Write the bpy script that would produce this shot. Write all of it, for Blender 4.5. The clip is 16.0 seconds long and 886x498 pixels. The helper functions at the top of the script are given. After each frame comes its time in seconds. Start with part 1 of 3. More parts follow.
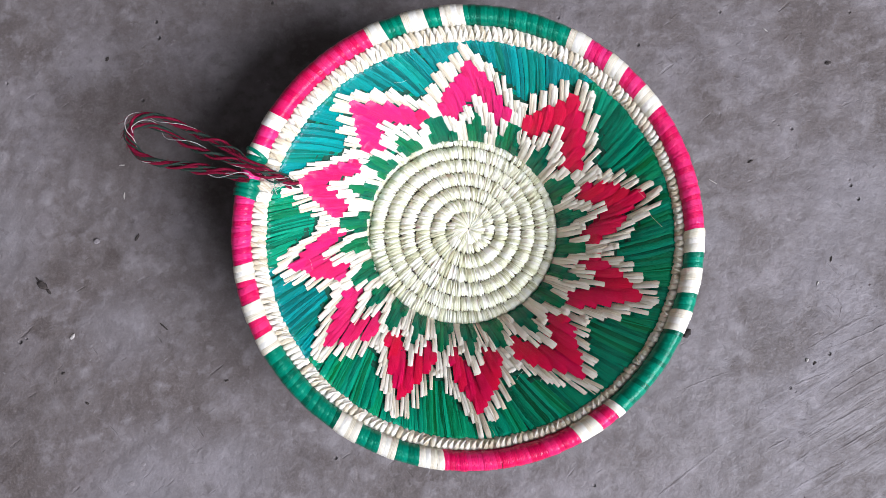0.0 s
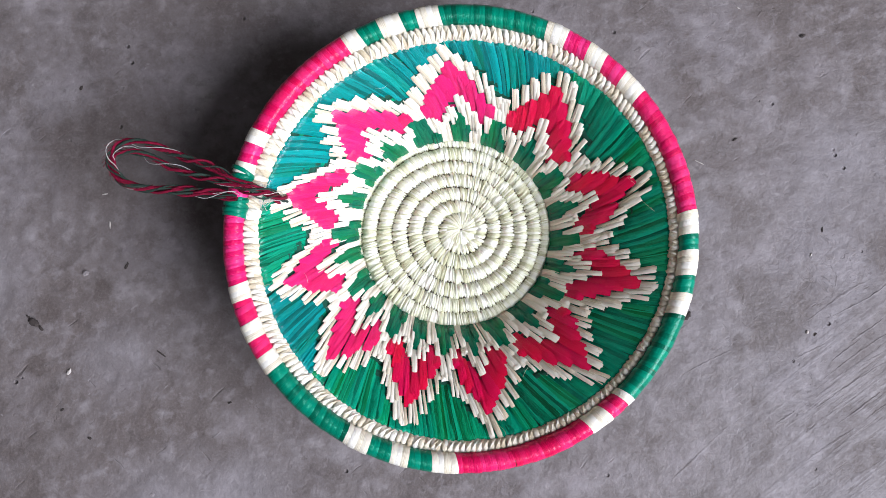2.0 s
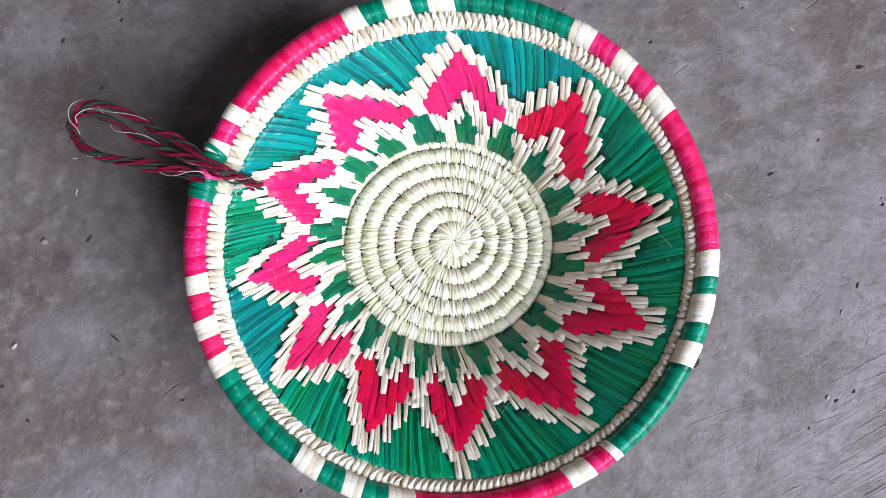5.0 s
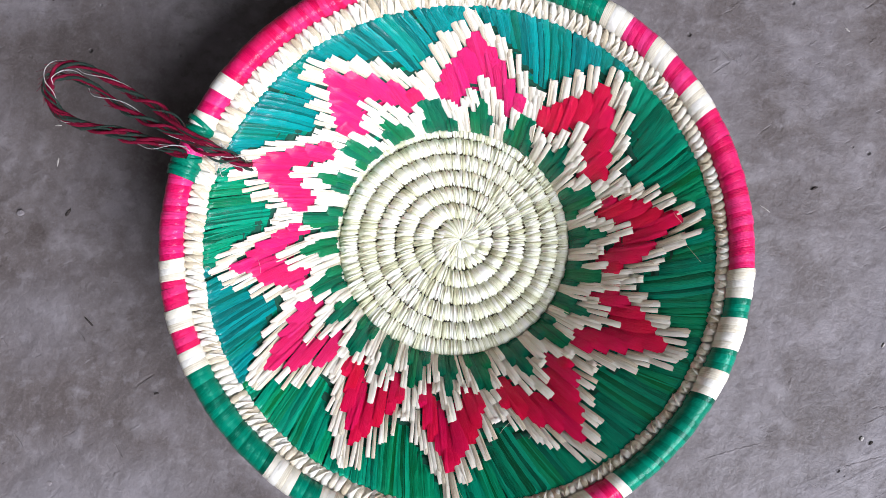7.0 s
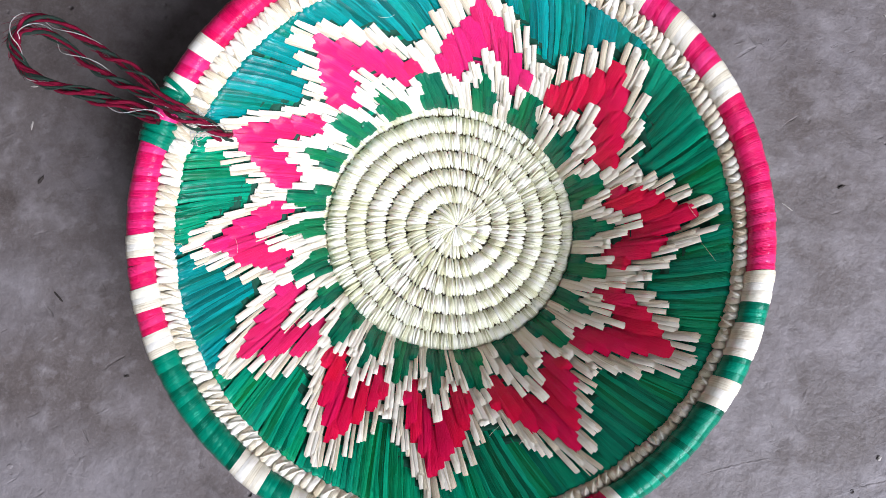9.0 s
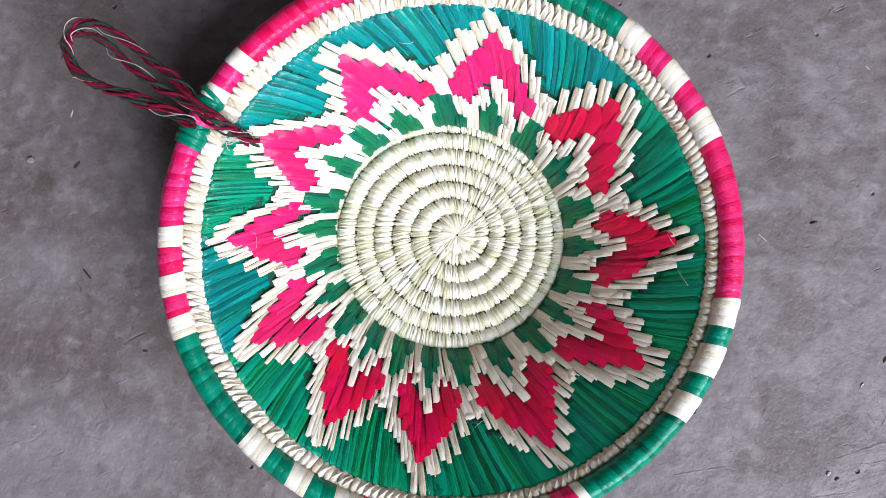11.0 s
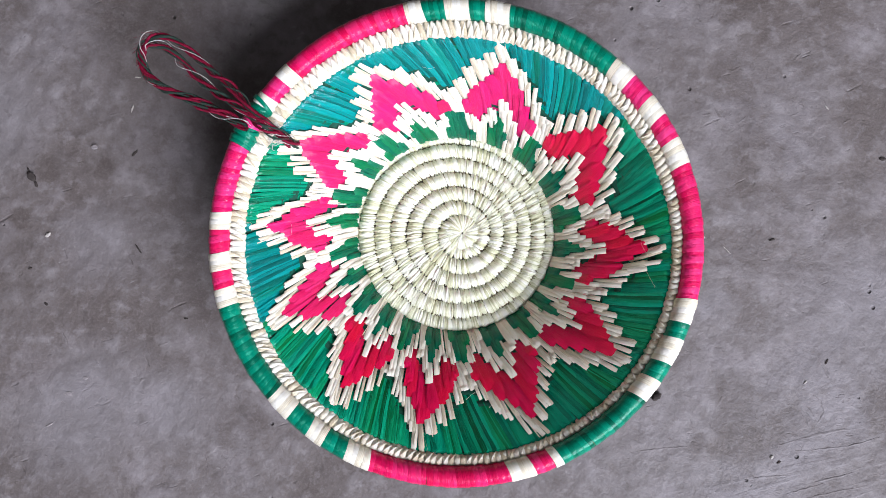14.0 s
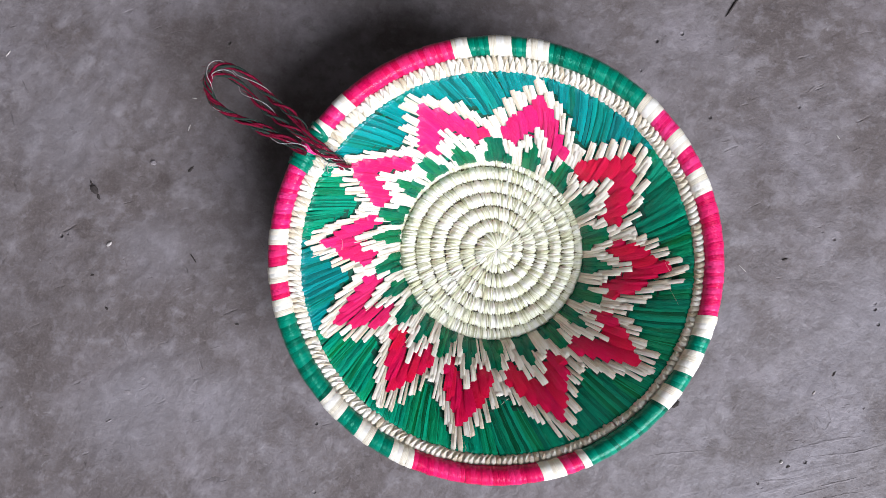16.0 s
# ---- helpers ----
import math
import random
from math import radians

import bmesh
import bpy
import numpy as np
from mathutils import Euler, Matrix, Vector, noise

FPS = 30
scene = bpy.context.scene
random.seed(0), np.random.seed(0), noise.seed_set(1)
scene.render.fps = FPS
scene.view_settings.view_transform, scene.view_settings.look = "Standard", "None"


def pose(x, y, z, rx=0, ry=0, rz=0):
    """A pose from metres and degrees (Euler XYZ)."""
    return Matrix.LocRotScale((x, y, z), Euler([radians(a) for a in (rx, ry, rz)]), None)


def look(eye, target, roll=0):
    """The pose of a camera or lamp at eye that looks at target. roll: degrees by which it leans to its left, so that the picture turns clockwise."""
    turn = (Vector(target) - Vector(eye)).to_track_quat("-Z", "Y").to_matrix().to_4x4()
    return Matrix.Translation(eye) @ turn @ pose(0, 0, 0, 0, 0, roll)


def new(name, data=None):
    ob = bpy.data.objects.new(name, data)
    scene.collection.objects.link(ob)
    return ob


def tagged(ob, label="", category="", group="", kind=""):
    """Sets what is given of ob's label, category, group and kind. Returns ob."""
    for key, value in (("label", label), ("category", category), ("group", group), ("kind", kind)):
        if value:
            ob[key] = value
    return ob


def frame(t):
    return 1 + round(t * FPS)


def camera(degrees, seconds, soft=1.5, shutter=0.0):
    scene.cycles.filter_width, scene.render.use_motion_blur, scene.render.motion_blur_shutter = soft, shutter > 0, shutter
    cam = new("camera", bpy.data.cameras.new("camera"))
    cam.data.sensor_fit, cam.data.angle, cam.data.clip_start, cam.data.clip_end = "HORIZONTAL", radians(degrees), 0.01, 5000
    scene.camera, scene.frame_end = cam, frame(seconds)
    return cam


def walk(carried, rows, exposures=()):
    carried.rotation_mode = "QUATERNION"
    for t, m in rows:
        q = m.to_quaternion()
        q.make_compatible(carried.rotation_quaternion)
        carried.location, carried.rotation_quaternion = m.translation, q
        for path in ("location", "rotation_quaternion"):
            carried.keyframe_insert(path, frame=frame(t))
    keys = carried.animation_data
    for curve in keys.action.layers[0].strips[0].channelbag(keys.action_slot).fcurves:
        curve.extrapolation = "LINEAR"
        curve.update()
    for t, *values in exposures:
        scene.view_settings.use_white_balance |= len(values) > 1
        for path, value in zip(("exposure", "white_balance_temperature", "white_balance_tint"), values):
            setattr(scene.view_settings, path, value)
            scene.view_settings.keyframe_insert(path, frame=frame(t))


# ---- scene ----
cam = camera(62.0, 16.0, soft=0.6)
# seconds, eye in metres, turn in degrees
PATH = [
    (0.0, -0.01136, -0.04472, 0.53959, 4.496, 0.399, 0.0),
    (0.5, -0.01623, -0.04753, 0.53827, 4.553, 0.106, -2.764),
    (1.0, -0.01928, -0.04723, 0.53803, 4.543, 0.451, -3.744),
    (1.5, -0.0199, -0.04818, 0.53744, 4.812, 0.2, -5.296),
    (2.0, -0.01786, -0.04429, 0.53669, 4.703, -0.401, -4.831),
    (2.5, -0.01575, -0.04067, 0.5314, 4.582, -0.72, -3.537),
    (3.0, -0.01666, -0.03999, 0.52241, 4.399, 0.05, -2.606),
    (3.5, -0.01143, -0.04003, 0.51405, 4.305, 0.209, -1.039),
    (4.0, -0.00566, -0.03643, 0.5047, 4.464, 0.369, 0.103),
    (6.5, 0.00681, -0.02885, 0.45891, 4.309, 1.143, 4.296),
    (7.0, 0.00787, -0.02642, 0.44684, 4.231, 1.568, 5.422),
    (7.5, 0.00677, -0.0254, 0.43574, 4.343, 1.649, 6.187),
    (8.0, 0.00881, -0.02418, 0.42721, 4.039, 1.614, 6.651),
    (8.5, 0.01244, -0.02308, 0.41994, 3.753, 1.831, 7.204),
    (9.0, 0.01448, -0.02417, 0.41662, 3.363, 2.035, 7.865),
    (11.5, 0.01424, -0.01427, 0.46642, 2.52, 1.82, 12.532),
    (12.0, 0.01151, -0.01656, 0.47816, 2.532, 1.752, 13.003),
    (12.5, 0.01305, -0.0161, 0.48538, 2.52, 2.227, 13.542),
    (13.0, 0.01629, -0.01702, 0.4958, 2.786, 2.04, 14.315),
    (13.5, 0.01578, -0.01839, 0.50742, 2.585, 2.123, 14.527),
    (14.0, 0.01426, -0.01984, 0.52049, 2.431, 1.869, 15.013),
    (14.5, 0.00669, -0.02273, 0.53149, 2.547, 1.969, 15.188),
    (15.0, -0.0026, -0.02203, 0.53951, 2.661, 2.3, 15.369),
    (15.5, -0.00666, -0.02326, 0.55017, 2.66, 1.821, 15.646),
    (16.0, -0.01144, -0.01619, 0.55978, 2.316, 1.971, 15.894),
]
walk(cam, [(t, pose(x, y, z, rx, ry, rz)) for t, x, y, z, rx, ry, rz in PATH])

# ---- daylight: area lamp in a wide high opening, unseen and added; sky beyond it ----
OPENING_AZ, OPENING_FAR, OPENING_W, OPENING_LOW, OPENING_H = -35.0, 3.3, 3.1, 1.5, 5.1
world = bpy.data.worlds.new("hazy_sky")
scene.world = world
world.use_nodes = True
wn = world.node_tree
sky = wn.nodes.new("ShaderNodeTexSky")
sky.sky_type = 'NISHITA'
sky.sun_disc = False
sky.sun_elevation = radians(50)
sky.sun_rotation = radians(90 - OPENING_AZ)
sky.air_density, sky.dust_density, sky.ozone_density = 1.0, 2.0, 1.0
wn.nodes["Background"].inputs["Strength"].default_value = 0.1
wn.links.new(sky.outputs["Color"], wn.nodes["Background"].inputs["Color"])
lamp_way = Vector((math.cos(radians(OPENING_AZ)), math.sin(radians(OPENING_AZ)), 0))
daylight = new("daylight", bpy.data.lights.new("daylight", 'AREA'))
daylight.data.shape, daylight.data.size, daylight.data.size_y = 'RECTANGLE', OPENING_W, OPENING_H - OPENING_LOW
daylight.data.energy, daylight.data.color = 525.0, (0.93, 0.975, 1.16)
daylight.matrix_world = look(lamp_way * (OPENING_FAR + 0.06) + Vector((0, 0, (OPENING_LOW + OPENING_H) / 2)), Vector((0, 0, (OPENING_LOW + OPENING_H) / 2)))
scene.view_settings.exposure = 0.0


# ---- materials ----
class Nodes:
    """A small helper round one material's node tree."""

    def __init__(self, name):
        self.mat = bpy.data.materials.new(name)
        self.mat.use_nodes = True
        self.tree = self.mat.node_tree
        self.bsdf = self.tree.nodes["Principled BSDF"]

    def add(self, kind, **values):
        node = self.tree.nodes.new(kind)
        for key, value in values.items():
            if key in node.inputs:
                node.inputs[key].default_value = value
        return node

    def link(self, a, b):
        self.tree.links.new(a, b)

    def noise(self, vec, scale, detail=4.0, rough=0.55):
        n = self.add("ShaderNodeTexNoise", Scale=scale, Detail=detail, Roughness=rough)
        self.link(vec, n.inputs["Vector"])
        return n.outputs["Fac"]

    def ramp(self, fac, stops):
        r = self.add("ShaderNodeValToRGB")
        e = r.color_ramp.elements
        while len(e) < len(stops):
            e.new(0.5)
        for el, (p, c) in zip(e, stops):
            el.position = p
            el.color = (*c, 1) if len(c) == 3 else c
        self.link(fac, r.inputs["Fac"])
        return r.outputs["Color"]

    def mix(self, fac, a, b, mode='MIX'):
        m = self.tree.nodes.new("ShaderNodeMix")
        m.data_type = 'RGBA'
        m.blend_type = mode
        for val, sock in ((fac, m.inputs[0]), (a, m.inputs[6]), (b, m.inputs[7])):
            if isinstance(val, (int, float)):
                sock.default_value = val
            elif isinstance(val, tuple):
                sock.default_value = (*val, 1)
            else:
                self.link(val, sock)
        return m.outputs[2]

    def math(self, op, a, b=0.0, clamp=False):
        m = self.tree.nodes.new("ShaderNodeMath")
        m.operation = op
        m.use_clamp = clamp
        for val, sock in ((a, m.inputs[0]), (b, m.inputs[1])):
            if isinstance(val, (int, float)):
                sock.default_value = val
            else:
                self.link(val, sock)
        return m.outputs[0]

    def bump(self, height, strength, distance):
        b = self.add("ShaderNodeBump", Strength=strength, Distance=distance)
        self.link(height, b.inputs["Height"])
        self.link(b.outputs["Normal"], self.bsdf.inputs["Normal"])


def fibre(name, dark, base, light, rough, coat=0.0, hue=None, vivid=None, streak=0.6, relief=0.8):
    """Dyed or plain palm fibre: colour streaks along each strand, every strand a little different."""
    n = Nodes(name)
    uv = n.add("ShaderNodeTexCoord")
    m = n.add("ShaderNodeMapping")
    m.inputs["Scale"].default_value = (9.0, 0.9, 1.0)
    n.link(uv.outputs["UV"], m.inputs["Vector"])
    fine = n.noise(m.outputs["Vector"], 1.0, 3.0, 0.6)
    geo = n.add("ShaderNodeNewGeometry")
    isl = geo.outputs["Random Per Island"]
    mixed = n.math('ADD', n.math('MULTIPLY', fine, streak), n.math('MULTIPLY', isl, 1.0 - streak))
    col = n.ramp(mixed, [(0.30, dark), (0.47, base), (0.70, light)])
    if hue:
        patch = n.noise(uv.outputs["Object"], 38.0, 2.0, 0.5)
        col = n.mix(n.math('MULTIPLY', n.math('SUBTRACT', patch, 0.4, True), 3.0, True), col, n.mix(0.40, col, hue))
    if hue:
        each = n.add("ShaderNodeObjectInfo").outputs["Random"]
        col = n.mix(n.ramp(each, [(0.55, (0, 0, 0)), (0.95, (0.8, 0.8, 0.8))]), col, n.mix(0.45, col, hue))
        col = n.mix(n.ramp(each, [(0.10, (0.8, 0.8, 0.8)), (0.48, (0, 0, 0))]), col, n.mix(0.45, col, vivid))
    stain = n.noise(uv.outputs["Object"], 130.0, 3.0, 0.6)
    col = n.mix(n.math('MULTIPLY', n.math('SUBTRACT', stain, 0.56, True), 1.6, True), col, n.mix(0.6, col, dark))
    n.link(col, n.bsdf.inputs["Base Color"])
    n.bsdf.inputs["Roughness"].default_value = rough
    n.bsdf.inputs["Specular IOR Level"].default_value = 0.35
    n.bsdf.inputs["Specular Tint"].default_value = (*[0.25 + 0.75 * c / max(light) for c in light], 1)
    n.bsdf.inputs["Coat Weight"].default_value = coat
    n.bsdf.inputs["Coat Roughness"].default_value = 0.18
    n.bsdf.inputs["Coat Tint"].default_value = (1, 1, 1, 1)
    n.bump(fine, relief, 0.0007)
    return n.mat


STRAW = fibre("natural_palm_straw", (0.56, 0.46, 0.30), (0.82, 0.75, 0.58), (0.90, 0.87, 0.77), 0.5, 0.0, relief=0.45)
STRAW_BASE = fibre("pale_greenish_straw", (0.55, 0.54, 0.32), (0.85, 0.85, 0.63), (0.92, 0.91, 0.80), 0.5, 0.0, relief=0.5)
GREEN = fibre("green_dyed_fibre", (0.0, 0.06, 0.022), (0.0, 0.26, 0.125), (0.002, 0.52, 0.28), 0.27, 0.35, (0.0, 0.265, 0.165), (0.004, 0.32, 0.055), relief=1.0)
LEAF = fibre("bright_green_fibre", (0.0, 0.04, 0.020), (0.0, 0.12, 0.062), (0.003, 0.26, 0.11), 0.26, 0.2, (0.0, 0.085, 0.065), (0.006, 0.24, 0.045))
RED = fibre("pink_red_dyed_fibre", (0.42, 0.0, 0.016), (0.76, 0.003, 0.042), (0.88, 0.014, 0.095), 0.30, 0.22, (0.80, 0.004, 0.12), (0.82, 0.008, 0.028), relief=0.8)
TEAL = fibre("teal_dyed_fibre", (0.0, 0.07, 0.055), (0.0, 0.22, 0.20), (0.0, 0.46, 0.44), 0.27, 0.35, (0.0, 0.25, 0.24), (0.0, 0.29, 0.13), relief=1.0)
# rim pink; on petals 2-6 it paints the light's pink cast on the red
PINK = fibre("rim_pink_lit_petal_fibre", (0.50, 0.002, 0.055), (0.81, 0.008, 0.110), (0.93, 0.055, 0.25), 0.30, 0.22, (0.82, 0.006, 0.20), (0.82, 0.006, 0.06), relief=0.8)
RIM_GREEN = fibre("deep_green_rim_fibre", (0.0, 0.07, 0.038), (0.0, 0.165, 0.092), (0.0, 0.27, 0.16), 0.28, 0.2, relief=0.5)
CORE = fibre("coil_core_grass", (0.10, 0.07, 0.03), (0.20, 0.15, 0.08), (0.30, 0.24, 0.13), 0.8)
# darkened green that stands for shade between the wall stitches
DARK_CORE = fibre("shade_green_coil_binding", (0.004, 0.018, 0.012), (0.008, 0.045, 0.028), (0.015, 0.08, 0.05), 0.6)
YARN_RED = fibre("dark_red_yarn", (0.03, 0.001, 0.007), (0.15, 0.004, 0.022), (0.36, 0.018, 0.055), 0.75)
YARN_DARK = fibre("blackish_green_yarn", (0.008, 0.012, 0.010), (0.02, 0.035, 0.028), (0.05, 0.08, 0.06), 0.6)
YARN_WHITE = fibre("white_thread", (0.40, 0.38, 0.36), (0.62, 0.60, 0.57), (0.78, 0.76, 0.74), 0.6)


def concrete():
    n = Nodes("worn_grey_concrete")
    tc = n.add("ShaderNodeTexCoord").outputs["Object"]
    broad = n.noise(tc, 5.5, 5.0, 0.62)
    blot = n.noise(tc, 15.0, 5.0, 0.62)
    mid = n.noise(tc, 48.0, 4.0, 0.55)
    swell = n.noise(tc, 26.0, 2.5, 0.5)
    dents = n.noise(tc, 120.0, 2.0, 0.5)
    grain = n.noise(tc, 520.0, 3.0, 0.7)
    col = n.ramp(broad, [(0.36, (0.125, 0.101, 0.091)), (0.50, (0.166, 0.143, 0.136)), (0.64, (0.197, 0.175, 0.175))])
    col = n.mix(n.ramp(blot, [(0.36, (0.85, 0.85, 0.85)), (0.51, (0, 0, 0))]), col, (0.104, 0.082, 0.072))
    col = n.mix(n.ramp(blot, [(0.54, (0, 0, 0)), (0.70, (0.85, 0.85, 0.85))]), col, (0.261, 0.232, 0.233))
    col = n.mix(n.ramp(mid, [(0.54, (0, 0, 0)), (0.70, (0.6, 0.6, 0.6))]), col, (0.288, 0.262, 0.259))
    col = n.mix(n.ramp(mid, [(0.28, (0.6, 0.6, 0.6)), (0.42, (0, 0, 0))]), col, (0.085, 0.069, 0.062))
    mottle = n.noise(tc, 105.0, 4.0, 0.65)
    col = n.mix(n.ramp(mottle, [(0.34, (0.55, 0.55, 0.55)), (0.48, (0, 0, 0))]), col, (0.116, 0.094, 0.084))
    col = n.mix(n.ramp(mottle, [(0.54, (0, 0, 0)), (0.68, (0.45, 0.45, 0.45))]), col, (0.281, 0.256, 0.254))
    # dark spots, and broader dark patches at the upper left
    wob = n.add("ShaderNodeTexNoise", Scale=45.0, Detail=4.0)
    n.link(tc, wob.inputs["Vector"])
    off = n.add("ShaderNodeVectorMath")
    off.operation = 'MULTIPLY_ADD'
    n.link(wob.outputs["Color"], off.inputs[0])
    off.inputs[1].default_value = (0.029, 0.027, 0.000)
    n.link(tc, off.inputs[2])
    for x, y, size, deep in ((-0.293, -0.045, 0.013, 0.75), (-0.303, -0.090, 0.040, 0.45), (0.245, -0.055, 0.030, 0.35), (-0.20, 0.09, 0.06, 0.35), (0.19, -0.02, 0.02, 0.35), (0.2175, -0.028, 0.0065, 0.5), (0.228, -0.036, 0.016, 0.45), (-0.240, 0.006, 0.009, 0.6), (-0.2835, -0.0053, 0.011, 0.5), (-0.163, -0.118, 0.016, 0.4), (-0.255, 0.10, 0.05, 0.35), (-0.32, -0.14, 0.03, 0.35)):
        d = n.add("ShaderNodeVectorMath")
        d.operation = 'DISTANCE'
        d.inputs[1].default_value = (x, y, 0)
        n.link(off.outputs["Vector"], d.inputs[0])
        q = n.math('DIVIDE', d.outputs["Value"], size)
        col = n.mix(n.ramp(q, [(0.55, (deep, deep, deep)), (1.0, (0, 0, 0))]), col, (0.082, 0.062, 0.052))
    # pale patches, most of them on the left
    for x, y, size, lighten in ((-0.215, -0.165, 0.060, 0.45), (-0.235, -0.050, 0.040, 0.35), (-0.155, -0.150, 0.040, 0.40), (-0.33, 0.02, 0.050, 0.35), (0.20, 0.02, 0.018, 0.4), (0.30, 0.05, 0.05, 0.3)):
        d = n.add("ShaderNodeVectorMath")
        d.operation = 'DISTANCE'
        d.inputs[1].default_value = (x, y, 0)
        n.link(off.outputs["Vector"], d.inputs[0])
        q = n.math('DIVIDE', d.outputs["Value"], size)
        q = n.math('ADD', q, n.math('MULTIPLY', n.math('SUBTRACT', blot, 0.5), 1.6))
        col = n.mix(n.ramp(q, [(0.35, (lighten, lighten, lighten)), (1.0, (0, 0, 0))]), col, (0.268, 0.248, 0.254))
    # faint trowel sweep
    spin = n.add("ShaderNodeMapping")
    spin.inputs["Rotation"].default_value = (0, 0, radians(-31))
    n.link(tc, spin.inputs["Vector"])
    mp = n.add("ShaderNodeMapping")
    mp.inputs["Scale"].default_value = (7.0, 80.0, 1.0)
    n.link(spin.outputs["Vector"], mp.inputs["Vector"])
    stroke = n.noise(mp.outputs["Vector"], 1.3, 4.0, 0.6)
    far = n.add("ShaderNodeVectorMath")
    far.operation = 'DISTANCE'
    far.inputs[1].default_value = (0.29, -0.15, 0)
    n.link(tc, far.inputs[0])
    spot = n.ramp(far.outputs["Value"], [(0.03, (1, 1, 1)), (0.14, (0, 0, 0))])
    ridge = n.math('MULTIPLY', n.ramp(stroke, [(0.50, (0, 0, 0)), (0.62, (1, 1, 1))]), spot)
    col = n.mix(n.math('MULTIPLY', ridge, 0.30), col, (0.297, 0.274, 0.275))
    # pits and grit
    vor = n.add("ShaderNodeTexVoronoi", Scale=85.0)
    n.link(tc, vor.inputs["Vector"])
    pit = n.ramp(vor.outputs["Distance"], [(0.05, (1, 1, 1)), (0.14, (0, 0, 0))])
    pit = n.math('MULTIPLY', pit, n.ramp(n.noise(tc, 36.0, 2.0, 0.5), [(0.62, (0, 0, 0)), (0.68, (1, 1, 1))]))
    col = n.mix(n.math('MULTIPLY', pit, 0.5), col, (0.039, 0.032, 0.028))
    vor2 = n.add("ShaderNodeTexVoronoi", Scale=110.0)
    n.link(off.outputs["Vector"], vor2.inputs["Vector"])
    fleck = n.math('MULTIPLY', n.ramp(vor2.outputs["Distance"], [(0.06, (1, 1, 1)), (0.15, (0, 0, 0))]), n.ramp(n.noise(tc, 29.0, 2.0, 0.5), [(0.58, (0, 0, 0)), (0.64, (1, 1, 1))]))
    col = n.mix(n.math('MULTIPLY', fleck, 0.5), col, (0.358, 0.332, 0.323))
    col = n.mix(n.math('MULTIPLY', n.math('SUBTRACT', grain, 0.47), 0.8, True), col, (0.297, 0.274, 0.267))
    scuff = None
    for turn, seed in ((-35, 0.0), (48, 7.3)):
        sp = n.add("ShaderNodeMapping")
        sp.inputs["Rotation"].default_value = (0, 0, radians(turn))
        sp.inputs["Location"].default_value = (seed, seed, 0)
        n.link(tc, sp.inputs["Vector"])
        sq = n.add("ShaderNodeMapping")
        sq.inputs["Scale"].default_value = (42.0, 150.0, 1.0)
        n.link(sp.outputs["Vector"], sq.inputs["Vector"])
        one = n.ramp(n.noise(sq.outputs["Vector"], 1.0, 2.5, 0.55), [(0.69, (0, 0, 0)), (0.78, (1, 1, 1))])
        scuff = one if scuff is None else n.math('MAXIMUM', scuff, one)
    col = n.mix(n.math('MULTIPLY', scuff, 0.2), col, (0.085, 0.069, 0.061))
    # small chips and folds left in the wet surface, in patches
    fold = n.add("ShaderNodeMapping")
    fold.inputs["Rotation"].default_value = (0, 0, radians(-20))
    fold.inputs["Scale"].default_value = (115.0, 140.0, 1.0)
    n.link(off.outputs["Vector"], fold.inputs["Vector"])
    flake = n.noise(fold.outputs["Vector"], 1.0, 4.0, 0.6)
    where = n.ramp(n.noise(tc, 11.0, 3.0, 0.6), [(0.45, (0.05, 0.05, 0.05)), (0.60, (1, 1, 1))])
    chip = n.math('MULTIPLY', n.ramp(flake, [(0.54, (0, 0, 0)), (0.64, (1, 1, 1))]), where)
    nick = n.math('MULTIPLY', n.ramp(flake, [(0.33, (1, 1, 1)), (0.37, (0, 0, 0))]), where)
    col = n.mix(n.math('MULTIPLY', chip, 0.12), col, (0.310, 0.278, 0.265))
    col = n.mix(n.math('MULTIPLY', nick, 0.35), col, (0.088, 0.070, 0.060))
    n.link(col, n.bsdf.inputs["Base Color"])
    n.link(n.math('ADD', n.math('MULTIPLY', mid, 0.25), 0.50), n.bsdf.inputs["Roughness"])
    h = n.math('ADD', n.math('MULTIPLY', mid, 0.70), n.math('MULTIPLY', grain, 0.08))
    h = n.math('ADD', h, n.math('MULTIPLY', swell, 0.55))
    h = n.math('ADD', h, n.math('MULTIPLY', n.ramp(dents, [(0.27, (0, 0, 0)), (0.50, (1, 1, 1))]), 0.06))
    h = n.math('ADD', h, n.math('MULTIPLY', ridge, 0.085))
    h = n.math('SUBTRACT', h, n.math('MULTIPLY', pit, 0.8))
    h = n.math('SUBTRACT', h, n.math('MULTIPLY', scuff, 0.15))
    h = n.math('ADD', h, n.math('MULTIPLY', chip, 0.03))
    h = n.math('SUBTRACT', h, n.math('MULTIPLY', nick, 0.05))
    n.bump(h, 0.68, 0.0045)
    return n.mat


CONCRETE = concrete()


def plain(name, colour, rough):
    n = Nodes(name)
    tc = n.add("ShaderNodeTexCoord").outputs["Object"]
    f = n.noise(tc, 900.0, 3.0)
    n.link(n.mix(f, tuple(c * 0.6 for c in colour), tuple(min(1, c * 1.3) for c in colour)), n.bsdf.inputs["Base Color"])
    n.bsdf.inputs["Roughness"].default_value = rough
    return n.mat


# kept dark so the unseen enclosure bounces little light into the shadows
DARK_WALL = plain("dark_bounce_damping_wall", (0.055, 0.050, 0.046), 0.9)
SOIL = plain("dark_soil", (0.045, 0.035, 0.03), 0.9)
CHIP = plain("pale_chip", (0.47, 0.43, 0.385), 0.7)
PEBBLE = plain("grey_pebble", (0.27, 0.24, 0.235), 0.8)


